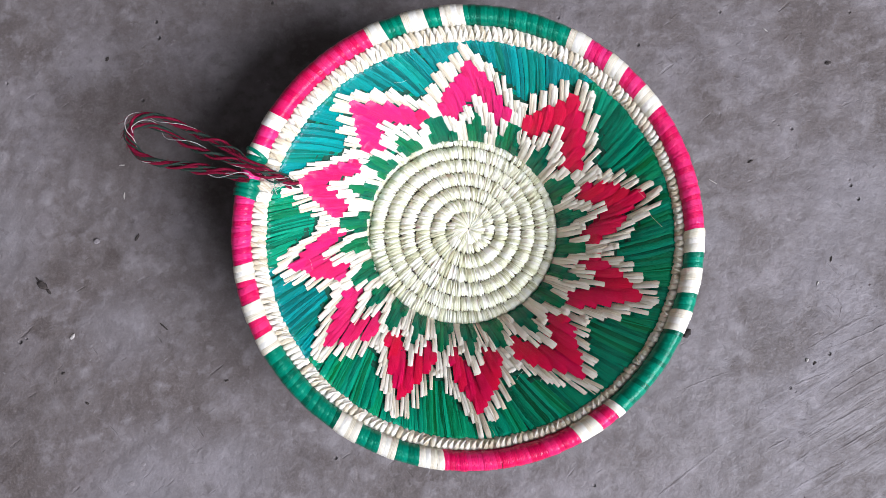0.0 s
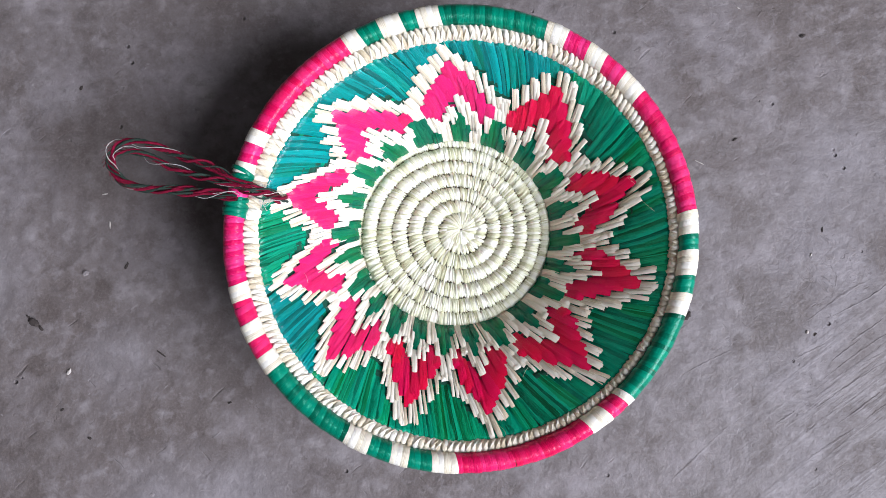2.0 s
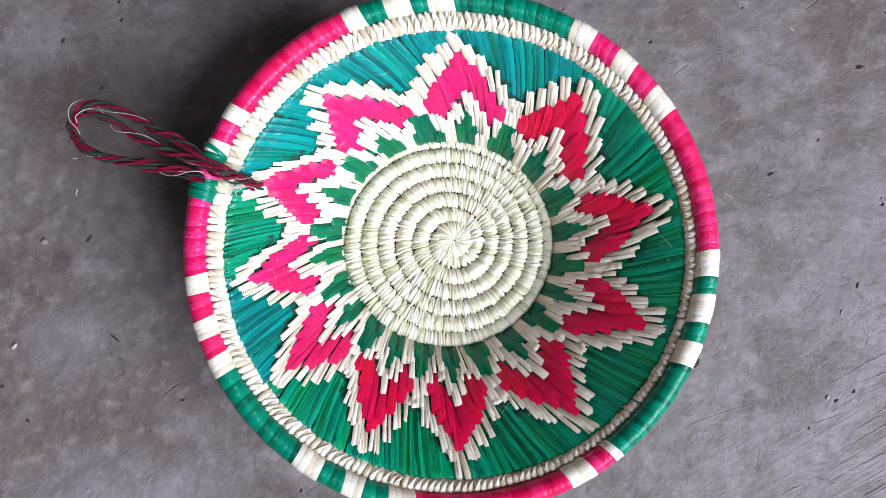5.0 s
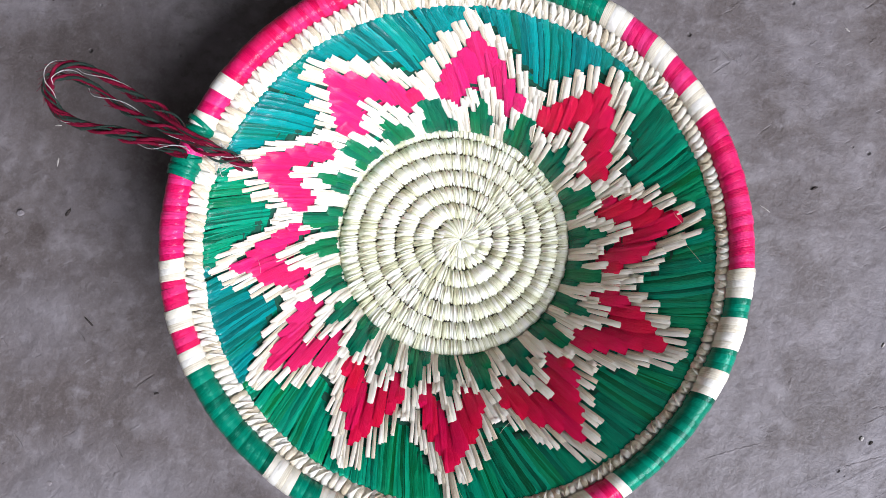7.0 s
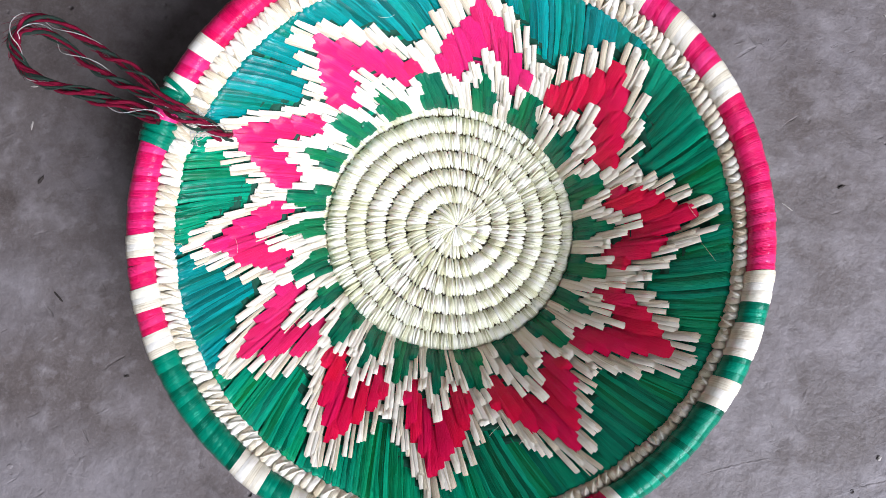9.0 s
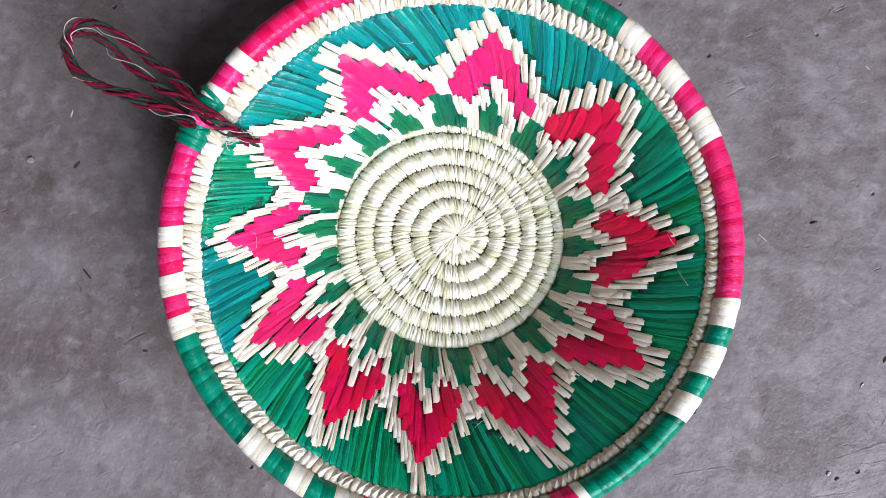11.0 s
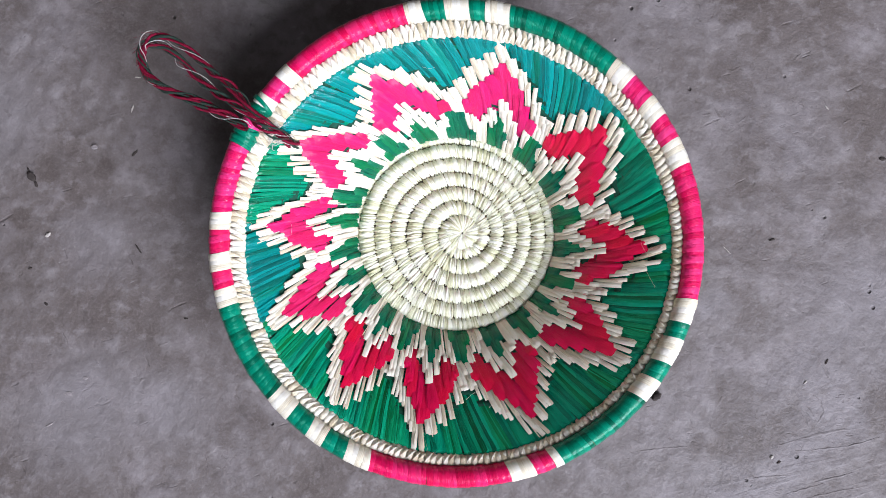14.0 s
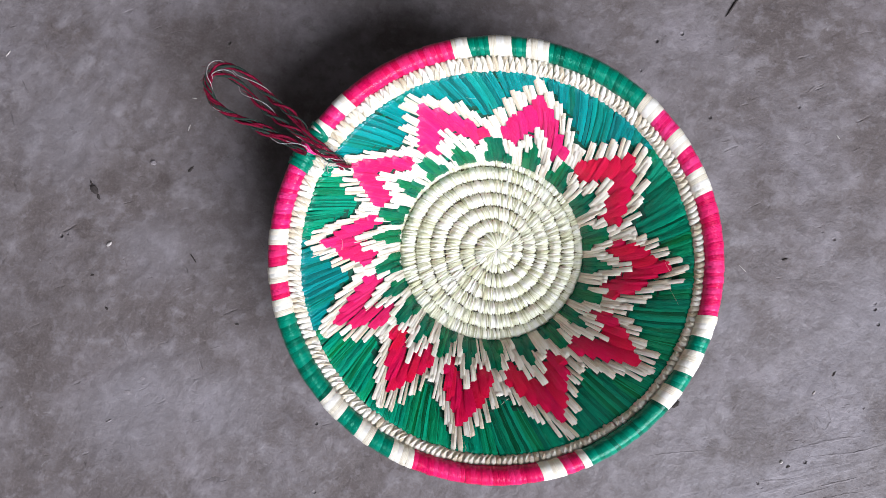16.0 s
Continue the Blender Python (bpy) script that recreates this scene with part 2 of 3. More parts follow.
# ---- mesh helpers ----
class Build:
    """Collects strands and tubes of one part."""

    def __init__(self):
        self.v, self.f, self.uv = [], [], []

    def grid(self, rows, uvs, closed=False):
        base, n = len(self.v), len(rows[0])
        for r in rows:
            self.v.extend(r)
        for i in range(len(rows) - 1):
            for j in range(n if closed else n - 1):
                k = (j + 1) % n
                self.f.append((base + i * n + j, base + i * n + k, base + (i + 1) * n + k, base + (i + 1) * n + j))
                self.uv.append((uvs[i][j], uvs[i][k], uvs[i + 1][k], uvs[i + 1][j]))

    def part(self, name, mat, parent, label="", kind=""):
        me = bpy.data.meshes.new(name)
        me.from_pydata([tuple(p) for p in self.v], [], self.f)
        layer = me.uv_layers.new(name="UVMap")
        flat = [c for face in self.uv for uv in face for c in uv]
        layer.data.foreach_set("uv", flat)
        me.polygons.foreach_set("use_smooth", [True] * len(me.polygons))
        me.materials.append(mat)
        me.update()
        ob = new(name, me)
        ob.parent = parent
        return tagged(ob, label, kind=kind)


rng = random.Random(7)


def lerp(a, b, q):
    return a + (b - a) * q


def strand(b, surf, a0, w0, a1, w1, wid0, wid1, lift0, lift1, arch, tip0=0.5, tip1=0.6, n=6, end_drop=0.0007, round_up=0.55, ripple=0.0):
    """One flat fibre laid on the surface surf(angle, w) from (a0, w0) to (a1, w1); widths and lifts in metres."""
    rows, uvs = [], []
    du, dv = rng.random() * 40, rng.random() * 40
    length = 0.0
    last = None
    for i in range(n + 1):
        q = i / n
        a, w = lerp(a0, a1, q), lerp(w0, w1, q)
        p, nor, tan_a, tan_w = surf(a, w)
        d = (tan_a * (a1 - a0) + tan_w * (w1 - w0)).normalized()
        side = d.cross(nor).normalized()
        wide = lerp(wid0, wid1, q)
        if q < 0.25:
            wide *= lerp(tip0, 1.0, q / 0.25)
        if q > 0.82:
            wide *= lerp(1.0, tip1, (q - 0.82) / 0.18)
        h = lerp(lift0, lift1, q) + arch * math.sin(math.pi * q)
        h -= ripple * (0.5 + 0.5 * math.cos(6.2832 * w * RINGS))  # the coils below show through
        if i == n:
            h -= end_drop
        c = p + nor * h
        if last is not None:
            length += (c - last).length
        last = c
        e = nor * (wide * round_up)
        rows.append((c - side * wide * 0.5 - e, c - side * wide * 0.36 - e * 0.25, c, c + side * wide * 0.36 - e * 0.25, c + side * wide * 0.5 - e))
        uvs.append([(du + x * wide / 0.002, dv + length / 0.01) for x in (0, 0.14, 0.5, 0.86, 1)])
    b.grid(rows, uvs)


def tube(b, pts, rad, sides=8, closed=False, scale_uv=0.004):
    """A round tube along pts (Vectors); rad a number or a list."""
    n = len(pts)
    rows, uvs = [], []
    length, du = 0.0, rng.random() * 30
    up = Vector((0, 0, 1))
    for i in range(n + (1 if closed else 0)):
        p = pts[i % n]
        if closed:
            t = pts[(i + 1) % n] - pts[i - 1]
        else:
            t = pts[min(i + 1, n - 1)] - pts[max(i - 1, 0)]
        t.normalize()
        x = t.cross(up)
        x = x.normalized() if x.length > 1e-4 else Vector((1, 0, 0))
        y = x.cross(t)
        r = rad[i % n] if isinstance(rad, list) else rad
        if i:
            length += (p - pts[(i - 1) % n]).length
        rows.append([p + (x * math.cos(6.2832 * j / sides) + y * math.sin(6.2832 * j / sides)) * r for j in range(sides)])
        uvs.append([(du + j * 3 / sides, length / scale_uv) for j in range(sides)])
    b.grid(rows, uvs, closed=True)


# ---- floor ----
def make_floor():
    me = bpy.data.meshes.new("floor")
    bm = bmesh.new()
    bmesh.ops.create_grid(bm, x_segments=8, y_segments=8, size=150)
    for f in bm.faces:
        f.material_index = 0
    bm.to_mesh(me)
    bm.free()
    me.materials.append(CONCRETE)
    return tagged(new("floor", me), "worn grey concrete floor with stains and trowel marks", "floor", kind="structure")


make_floor()


def box(bm, x0, x1, y0, y1, z0, z1):
    vs = [bm.verts.new((x, y, z)) for x in (x0, x1) for y in (y0, y1) for z in (z0, z1)]
    for f in ((0, 1, 3, 2), (4, 6, 7, 5), (0, 4, 5, 1), (2, 3, 7, 6), (0, 2, 6, 4), (1, 5, 7, 3)):
        bm.faces.new([vs[k] for k in f])


def make_enclosure():
    """Unseen walls and ceiling added to shape the light; x runs out through the opening before they are turned into
    place.
    """
    turn = pose(0, 0, 0, 0, 0, OPENING_AZ)
    near, far, half, high, th = OPENING_FAR, -2.8, 2.5, 5.4, 0.15
    solids = {
        "unseen_wall_opening": [(near, near + th, -half - th, -OPENING_W / 2, 0, high), (near, near + th, OPENING_W / 2, half + th, 0, high), (near, near + th, -OPENING_W / 2, OPENING_W / 2, OPENING_H, high), (near, near + th, -OPENING_W / 2, OPENING_W / 2, 0, OPENING_LOW)],
        "unseen_wall_back": [(far - th, far, -half - th, half + th, 0, high)],
        "unseen_wall_side": [(far, near, half, half + th, 0, high)],
        "unseen_wall_other_side": [(far, near, -half - th, -half, 0, high)],
        "ceiling": [(far - th, near + th, -half - th, half + th, high, high + 0.12)],
    }
    for name, boxes in solids.items():
        me = bpy.data.meshes.new(name)
        bm = bmesh.new()
        for b in boxes:
            box(bm, *b)
        bmesh.ops.recalc_face_normals(bm, faces=bm.faces)
        bm.to_mesh(me)
        bm.free()
        me.materials.append(DARK_WALL)
        ob = new(name, me)
        ob.matrix_world = turn
        tagged(ob, "plain dark unseen light-shaping " + ("ceiling" if name == "ceiling" else "enclosing wall"), "ceiling" if name == "ceiling" else "wall", kind="structure")


make_enclosure()

# ---- basket ----
basket = tagged(new("basket"), "round coiled straw basket with pink and green star pattern on concrete", "basket")
basket.empty_display_size = 0.02

R_BASE, Z_BASE = 0.0664, 0.0260
R_WALL, Z_WALL = 0.1266, 0.0810
BASE_C, WALL_C, RIM_C = Vector((-0.0018, 0.008, 0)), Vector((0.0026, -0.0024, 0)), Vector((0.0007, -0.0014, 0))
TILT_X, TILT_Y = -0.005, 0.062
RINGS, BINS = 9, 11
OVAL_X, OVAL_Y = 1.014, 0.986  # the bowl is a little oval


def wall_point(a, w):
    """A point of the inner wall: angle in radians, w = 0 at the base, 1 at the pale band, beyond it on to the rim."""
    c = BASE_C.lerp(WALL_C, min(w, 1.0)).lerp(RIM_C, max(0.0, (w - 1.0) / 0.13))
    r = lerp(R_BASE, R_WALL, w)
    x, y = c.x + r * OVAL_X * math.cos(a), c.y + r * OVAL_Y * math.sin(a)
    zw = w ** 0.82 if w > 0 else w * 1.5
    return Vector((x, y, lerp(Z_BASE - 0.001, Z_WALL, zw) + max(w, 0) * (TILT_X * x + TILT_Y * y)))


def wall(a, w):
    p = wall_point(a, w)
    ta = (wall_point(a + 0.01, w) - wall_point(a - 0.01, w)) / 0.02
    tw = (wall_point(a, w + 0.01) - wall_point(a, w - 0.01)) / 0.02
    return p, ta.cross(-tw).normalized() if ta.cross(-tw).z > 0 else tw.cross(-ta).normalized(), ta, tw


# the middle lines of the eleven petals and of the gaps before them, degrees: at the base and at the pale band
FEET = [7.0, 43.0, 80.5, 120.0, 154.5, 186.5, 217.5, 245.0, 273.0, 303.5, 335.5]
TIPS = [15.0, 55.5, 91.5, 132.5, 163.0, 189.7, 217.2, 247.5, 273.3, 309.0, 341.0]
GAP_FEET = [-10.5, 22.5, 62.0, 100.0, 139.5, 175.5, 204.0, 231.5, 259.5, 285.0, 322.0]
GAP_TIPS = [-1.5, 31.0, 74.0, 113.0, 148.0, 176.0, 203.0, 231.5, 259.8, 293.0, 324.0]
# from the base outward, by steps away from a petal's middle: where each colour begins
PLAN = [
    [("green", 0), ("straw", 2.4), ("red", 4.2), ("straw", 7.1), ("field", 8.7)],
    [("green", 0), ("straw", 1.3), ("red", 3.3), ("straw", 6.2), ("field", 8.0)],
    [("straw", 0), ("red", 2.5), ("straw", 5.4), ("field", 7.1)],
    [("straw", 0), ("red", 1.8), ("straw", 4.5), ("field", 6.2)],
    [("green", 0), ("straw", 0.9), ("red", 2.5), ("straw", 3.6), ("field", 5.4)],
    [("green", 0), ("straw", 2.3), ("field", 4.5)],
]


def petal_angle(k, u, w):
    """Angle (degrees) at u half-periods from the middle of petal k, at height w."""
    q = min(max(w, 0), 1)
    mid = lerp(FEET[k], TIPS[k], q)
    n = (k + 1) % 11 if u >= 0 else k
    edge = lerp(GAP_FEET[n], GAP_TIPS[n], q) + (360 if u >= 0 and n == 0 else 0)
    return mid + abs(u) * (edge - mid)


def bundle(b, k, i, c0, c1, colour):
    """The strands of one stitch bundle from ring c0 to ring c1 in column i of petal k."""
    ragged = 0.28 if colour == "straw" else 0.16
    w0, w1 = (c0 - 0.60 + rng.uniform(-0.10, 0.10)) / RINGS, (c1 + (0.04 if colour == "straw" else 0.10) + rng.uniform(-ragged, ragged)) / RINGS
    if c1 >= RINGS:
        w1 = 1.0 + rng.uniform(-0.01, 0.015)
    w0 = max(w0, -0.06)
    count = {"straw": 3 if c1 >= 5 else 2, "red": 1, "field": 3}.get(colour, 2)
    loose = 1.0 if colour == "straw" else 0.5
    shift = rng.uniform(-0.03, 0.03)
    skew = (0.021 if colour == "straw" else 0.014) * (c1 - c0) + rng.uniform(-0.012, 0.012)
    for s in range(count + (1 if rng.random() < 0.5 else 0)):
        thin = s >= count
        u0 = (i - 0.5 + (rng.random() if thin else (s + 0.5) / count)) / (BINS / 2)
        u0 = u0 + rng.uniform(-0.02, 0.02) * loose + shift
        a0 = radians(petal_angle(k, u0, w0)) - skew * 0.5
        a1 = radians(petal_angle(k, u0, w1)) + skew * 0.5 + rng.uniform(-0.014, 0.014) * loose
        e0, e1 = w0 + rng.uniform(-0.015, 0.015), w1 + rng.uniform(-0.014, 0.014) * loose
        if c1 >= RINGS:
            e1 = w1
        r0, r1 = lerp(R_BASE, R_WALL, max(w0, 0)), lerp(R_BASE, R_WALL, w1)
        step = abs(radians(petal_angle(k, 1 if i >= 0 else -1, w1) - petal_angle(k, 0, w1))) / (BINS / 2) / count
        fat = {"straw": 1.32, "field": 1.6, "red": 1.42}.get(colour, 1.6) * rng.uniform(0.9, 1.1)
        more = 0.0
        if thin:
            fat, more = 0.30, 0.00025
        top = {"straw": 0.0018, "red": 0.0017, "field": 0.0012, "green": 0.0015}[colour]
        strand(b, wall, a0, e0, a1, e1, r0 * step * fat * 1.05, r1 * step * fat, -0.0012 + more, top + more + rng.uniform(0, 0.0005), 0.0006 + rng.uniform(0, 0.0004), 0.75, 0.95, 7 if colour != "field" else 6 + int(4 * (c1 - c0)), 0.0012, {"straw": 0.14, "red": 0.05}.get(colour, 0.085), 0.00014 if colour == "field" else 0.0)


def pieces(c0, c1, longest):
    """Cuts a run of rings into stitches."""
    out, at = [], c0
    while at < c1:
        step = min(longest, c1 - at)
        if 0 < c1 - at - step <= 1 and step > 1 and rng.random() < 0.5:
            step -= 1
        out.append((at, at + step))
        at += step
    return out


KINDS = {
    "straw": ("straw_stitch", STRAW, "natural straw stitch bundle"),
    "red": ("red_stitch", RED, "glossy pink-red stitch bundle"),
    "field": ("green_stitch", GREEN, "glossy teal green stitch bundle"),
    "green": ("sprig_stitch", LEAF, "dark green stitch beside the base"),
}


def make_wall():
    # coil cores below the stitches, painted dark as shade in the chinks, seen on the outside of the bowl
    coils = []
    for c in range(RINGS):
        b = Build()
        pts = []
        for j in range(120):
            p, nor, _, _ = wall(6.2832 * j / 120, (c + 0.5) / RINGS)
            pts.append(p - nor * 0.0052)
        tube(b, pts, 0.0053, 10, True)
        coils.append(b.part("wall_coil", DARK_CORE, basket, "bound wall coil, darkened green for shade in the chinks"))
    # backing that closes the chinks between the stitches
    b = Build()
    rows, uvs = [], []
    for c in range(11):
        row, uv = [], []
        for j in range(241):
            a = 6.2832 * j / 240
            p, nor, _, _ = wall(a, lerp(-0.05, 1.0, c / 10))
            row.append(p - nor * 0.0009)
            uv.append((a * 0.1 / 0.002, c * 0.9))
        rows.append(row)
        uvs.append(uv)
    b.grid(rows, uvs)
    b.part("wall_backing", GREEN, basket, "green fibre backing of the wall")
    for k in range(11):
        for i in range(-5, 6):
            runs = PLAN[abs(i)]
            for n, (colour, c0) in enumerate(runs):
                c1 = runs[n + 1][1] if n + 1 < len(runs) else RINGS
                longest = {"straw": 2, "red": 4}.get(colour, 9)
                for s0, s1 in pieces(c0, c1, longest):
                    one = Build()
                    bundle(one, k, i, s0, s1, colour)
                    name, mat, label = KINDS[colour]
                    gap = (k if i >= 0 else k - 1) % 11
                    if colour == "field" and gap in (1, 2, 3, 5):  # these gaps take the bluer green
                        mat = TEAL
                    # lit copy of the red for petals facing the light, brightness in the colour
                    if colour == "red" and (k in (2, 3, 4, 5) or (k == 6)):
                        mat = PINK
                    one.part(name, mat, coils[int(s0)], label)


make_wall()


# ---- pale band ----
def make_band():
    """One coil bound with forked stitches, each a broad leaf with a thinner one across it."""
    b = Build()
    count = 230
    for j in range(count):
        a = 6.2832 * j / count + rng.uniform(-0.004, 0.004)
        w0, w1 = 0.984 + rng.uniform(-0.008, 0.008), 1.108 + rng.uniform(-0.010, 0.006)
        strand(b, wall, a - 0.006, w0, a + 0.011, w1, 0.0034, 0.0034, 0.0006, 0.0006, 0.0016, 0.55, 0.3, 7, 0.0006, 0.2)
        strand(b, wall, a + 0.010, w0 + 0.006, a + 0.003, w1 - 0.012, 0.0028, 0.0028, 0.0004, 0.0004, 0.0018, 0.5, 0.4, 7, 0.0006, 0.2)
        if rng.random() < 0.6:
            strand(b, wall, a + 0.024, w0 + rng.uniform(0, 0.02), a - 0.004, w1 - rng.uniform(0, 0.02), 0.0009, 0.0009, 0.0008, 0.0008, 0.0022, 0.4, 0.3, 6, 0.0005, 0.3)
    b.part("band_coil", STRAW, basket, "pale straw coil with forked slanting stitches", "stuff")
    c = Build()
    tube(c, [(lambda q: q[0] - q[1] * 0.0042)(wall(6.2832 * j / 120, 1.048)) for j in range(120)], 0.0045, 10, True)
    c.part("band_core", STRAW, basket, "straw bound coil below the band")


make_band()

# ---- rim ----
R_RIM, Z_RIM, T_RIM = 0.1392, 0.0850, 0.0063
RIM = [  # colour and where it ends, degrees
    ("r", 33.9), ("s", 40.1), ("r", 46.3), ("s", 51.2), ("r", 57.9), ("s", 63.1), ("g", 90.8), ("s", 96.6), ("g", 100.7), ("s", 106.3), ("g", 111.8),
    ("s", 116.0), ("r", 147.1), ("s", 150.6), ("r", 156.0), ("s", 158.6), ("g", 161.2), ("r", 164.8), ("g", 168.7), ("r", 187.1), ("s", 191.3), ("r", 197.2),
    ("s", 201.5), ("r", 206.1), ("s", 210.4), ("g", 235.0), ("s", 241.1), ("g", 246.9), ("s", 251.5), ("g", 257.5), ("s", 263.5), ("r", 298.2), ("s", 303.8),
    ("r", 309.0), ("s", 310.9), ("g", 334.9), ("s", 340.3), ("g", 345.2), ("s", 351.4), ("g", 355.9), ("s", 361.3),
]


def rim_frame(a):
    c, s = math.cos(a), math.sin(a)
    x, y = RIM_C.x + R_RIM * 1.006 * c, RIM_C.y + R_RIM * 0.990 * s
    return Vector((x, y, Z_RIM + TILT_X * x + TILT_Y * y)), Vector((c, s, 0)), Vector((-s, c, 0))


def wrap(b, a, width, skew, fat):
    """One turn of fibre round the rim coil."""
    rows, uvs = [], []
    sides = 14
    du, dv = rng.random() * 30, rng.random() * 30
    for i, (q, bulge) in enumerate(((-0.5, -0.00020), (-0.3, 0.0), (0.3, 0.0), (0.5, -0.00020))):
        row, uv = [], []
        for j in range(sides + 1):
            t = 6.2832 * j / sides
            p, out, _ = rim_frame(a + q * width + skew * math.sin(t + 0.7))
            r = T_RIM + fat + bulge
            row.append(p + out * math.cos(t) * r + Vector((0, 0, math.sin(t) * r)))
            uv.append((du + q * 1.3, dv + j * 0.25))
        rows.append(row)
        uvs.append(uv)
    b.grid(rows, uvs)


def make_rim():
    start = 1.3
    names = {"r": ("rim_wrapping", PINK, "pink-red wrapped stretch of rim"), "s": ("rim_wrapping", STRAW, "natural straw wrapped stretch of rim"), "g": ("rim_wrapping", RIM_GREEN, "dark green wrapped stretch of rim")}
    for colour, end in RIM:
        b = Build()
        n = max(2, round((end - start) / (1.45 if colour != "s" else 1.6)))
        for j in range(n):
            a = radians(lerp(start, end, (j + 0.5) / n))
            wrap(b, a, radians((end - start) / n) * 1.24, rng.uniform(0.004, 0.014), rng.uniform(-0.00012, 0.00028) + (0.0003 if colour == "s" else 0))
        name, mat, label = names[colour]
        b.part(name, mat, basket, label)
        start = end
    b = Build()
    tube(b, [rim_frame(6.2832 * j / 120)[0] for j in range(120)], T_RIM * 0.93, 12, True)
    b.part("rim_core", CORE, basket, "bound grass core of the rim")


make_rim()

# ---- base ----
EYE_C = Vector((0.003, 0.0100, 0))
PITCH, R_EYE = 0.0099, 0.0120


def base_point(a, r):
    q = min(r / R_BASE, 1.0)
    c = EYE_C.lerp(BASE_C, q)
    drop = max(0.0, (r - 0.056) / 0.0095)
    return Vector((c.x + r * OVAL_X * math.cos(a), c.y + r * OVAL_Y * math.sin(a), Z_BASE - 0.0030 - 0.0020 * drop * drop))


def base(a, r):
    p = base_point(a, r)
    ta = Vector((-math.sin(a), math.cos(a), 0)) * r
    tw = (base_point(a, r + 0.0005) - base_point(a, r - 0.0005)) / 0.001
    return p, ta.cross(tw).normalized() * (1 if ta.cross(tw).z > 0 else -1), ta, tw


def make_base():
    # the eye: fibres running out from the middle
    b = Build()
    for j in range(64):
        a = 6.2832 * j / 64 + rng.uniform(-0.03, 0.03)
        end = R_EYE * rng.uniform(1.0, 1.3)
        strand(b, base, a - 0.22, 0.0006, a, end, 0.0007, 0.0017, 0.0014 + rng.uniform(0, 0.0006), 0.0008, 0.0022, 0.6, 0.4, 7)
    b.part("base_eye", STRAW_BASE, basket, "straw fibres radiating from the middle of the base", "stuff")
    turn, r, a = Build(), R_EYE - PITCH * 0.30, radians(150)
    begun, made = a, 0
    path = []
    while r - PITCH * 0.5 < R_BASE - 0.0012:
        step = 0.00165 / r
        a += step
        r = R_EYE + PITCH * (-0.30 + (a - radians(150)) / 6.2832)
        path.append((a, r))
        o = rng.uniform(-0.25, 0.25) * step
        r0, r1 = r - PITCH * (0.51 + rng.uniform(-0.05, 0.05)), r + PITCH * (0.53 + rng.uniform(-0.075, 0.075))
        wide = 0.0023 * rng.uniform(0.85, 1.15)
        high = 0.0031 + rng.uniform(-0.0004, 0.0004)
        strand(turn, base, a + o, max(r0, 0.002), a + o + 0.0012 / r, min(r1, R_BASE + 0.001), wide, wide, 0.0, 0.0003, high, 0.36, 0.28, 8, 0.0006, 0.22)
        if rng.random() < 0.45:
            o += rng.uniform(-0.6, 0.6) * step
            strand(turn, base, a + o, max(r0, 0.002), a + o + rng.uniform(0.0, 0.003) / r, min(r1, R_BASE + 0.001), 0.0008, 0.0008, 0.0004, 0.0007, high, 0.4, 0.4, 6, 0.0006, 0.4)
        if a - begun > 6.2832:
            turn.part("base_coil", STRAW_BASE, basket, "pale straw coil of the round base", "stuff")
            turn, begun = Build(), a
            made += 1
    if turn.v:
        turn.part("base_coil", STRAW_BASE, basket, "pale straw coil of the round base", "stuff")
    b = Build()
    pts = []
    for a, r in path[::3]:
        p, nor, _, _ = base(a, r)
        pts.append(p - nor * 0.0042)
    tube(b, pts, 0.0047, 10)
    b.part("base_core", CORE, basket, "bound grass core of the base")
    # the coil that the bowl stands on
    for z, r in ((0.0050, 0.0600), (0.0140, 0.0625)):
        b = Build()
        tube(b, [Vector((BASE_C.x + r * math.cos(6.2832 * j / 90), BASE_C.y + r * math.sin(6.2832 * j / 90), z)) for j in range(90)], 0.0050, 10, True)
        b.part("foot_coil", CORE, basket, "bound grass foot coil under the base")


make_base()


# ---- hanging loop ----
def smooth_path(points, n):
    pts = [Vector(p) for p in points]
    pts = [pts[0] * 2 - pts[1]] + pts + [pts[-1] * 2 - pts[-2]]
    out = []
    for i in range(1, len(pts) - 2):
        for j in range(n):
            t = j / n
            p0, p1, p2, p3 = pts[i - 1:i + 3]
            out.append(0.5 * (2 * p1 + (p2 - p0) * t + (2 * p0 - 5 * p1 + 4 * p2 - p3) * t * t + (3 * p1 - p0 - 3 * p2 + p3) * t ** 3))
    return out


CORD_A = [(-0.1075, 0.0335, 0.07), (-0.11, 0.034, 0.081), (-0.1147, 0.0351, 0.0885), (-0.1221, 0.0381, 0.097), (-0.1301, 0.041, 0.097), (-0.1469, 0.0528, 0.0947), (-0.1638, 0.0611, 0.0924), (-0.1842, 0.0702, 0.0898), (-0.1962, 0.0746, 0.0884), (-0.2074, 0.0739, 0.087), (-0.2116, 0.0666, 0.087), (-0.2114, 0.06, 0.087), (-0.2053, 0.051, 0.0875), (-0.1967, 0.0469, 0.0885), (-0.1797, 0.0422, 0.0905), (-0.1631, 0.0409, 0.0926), (-0.1398, 0.0364, 0.0957), (-0.1325, 0.0343, 0.0967)]
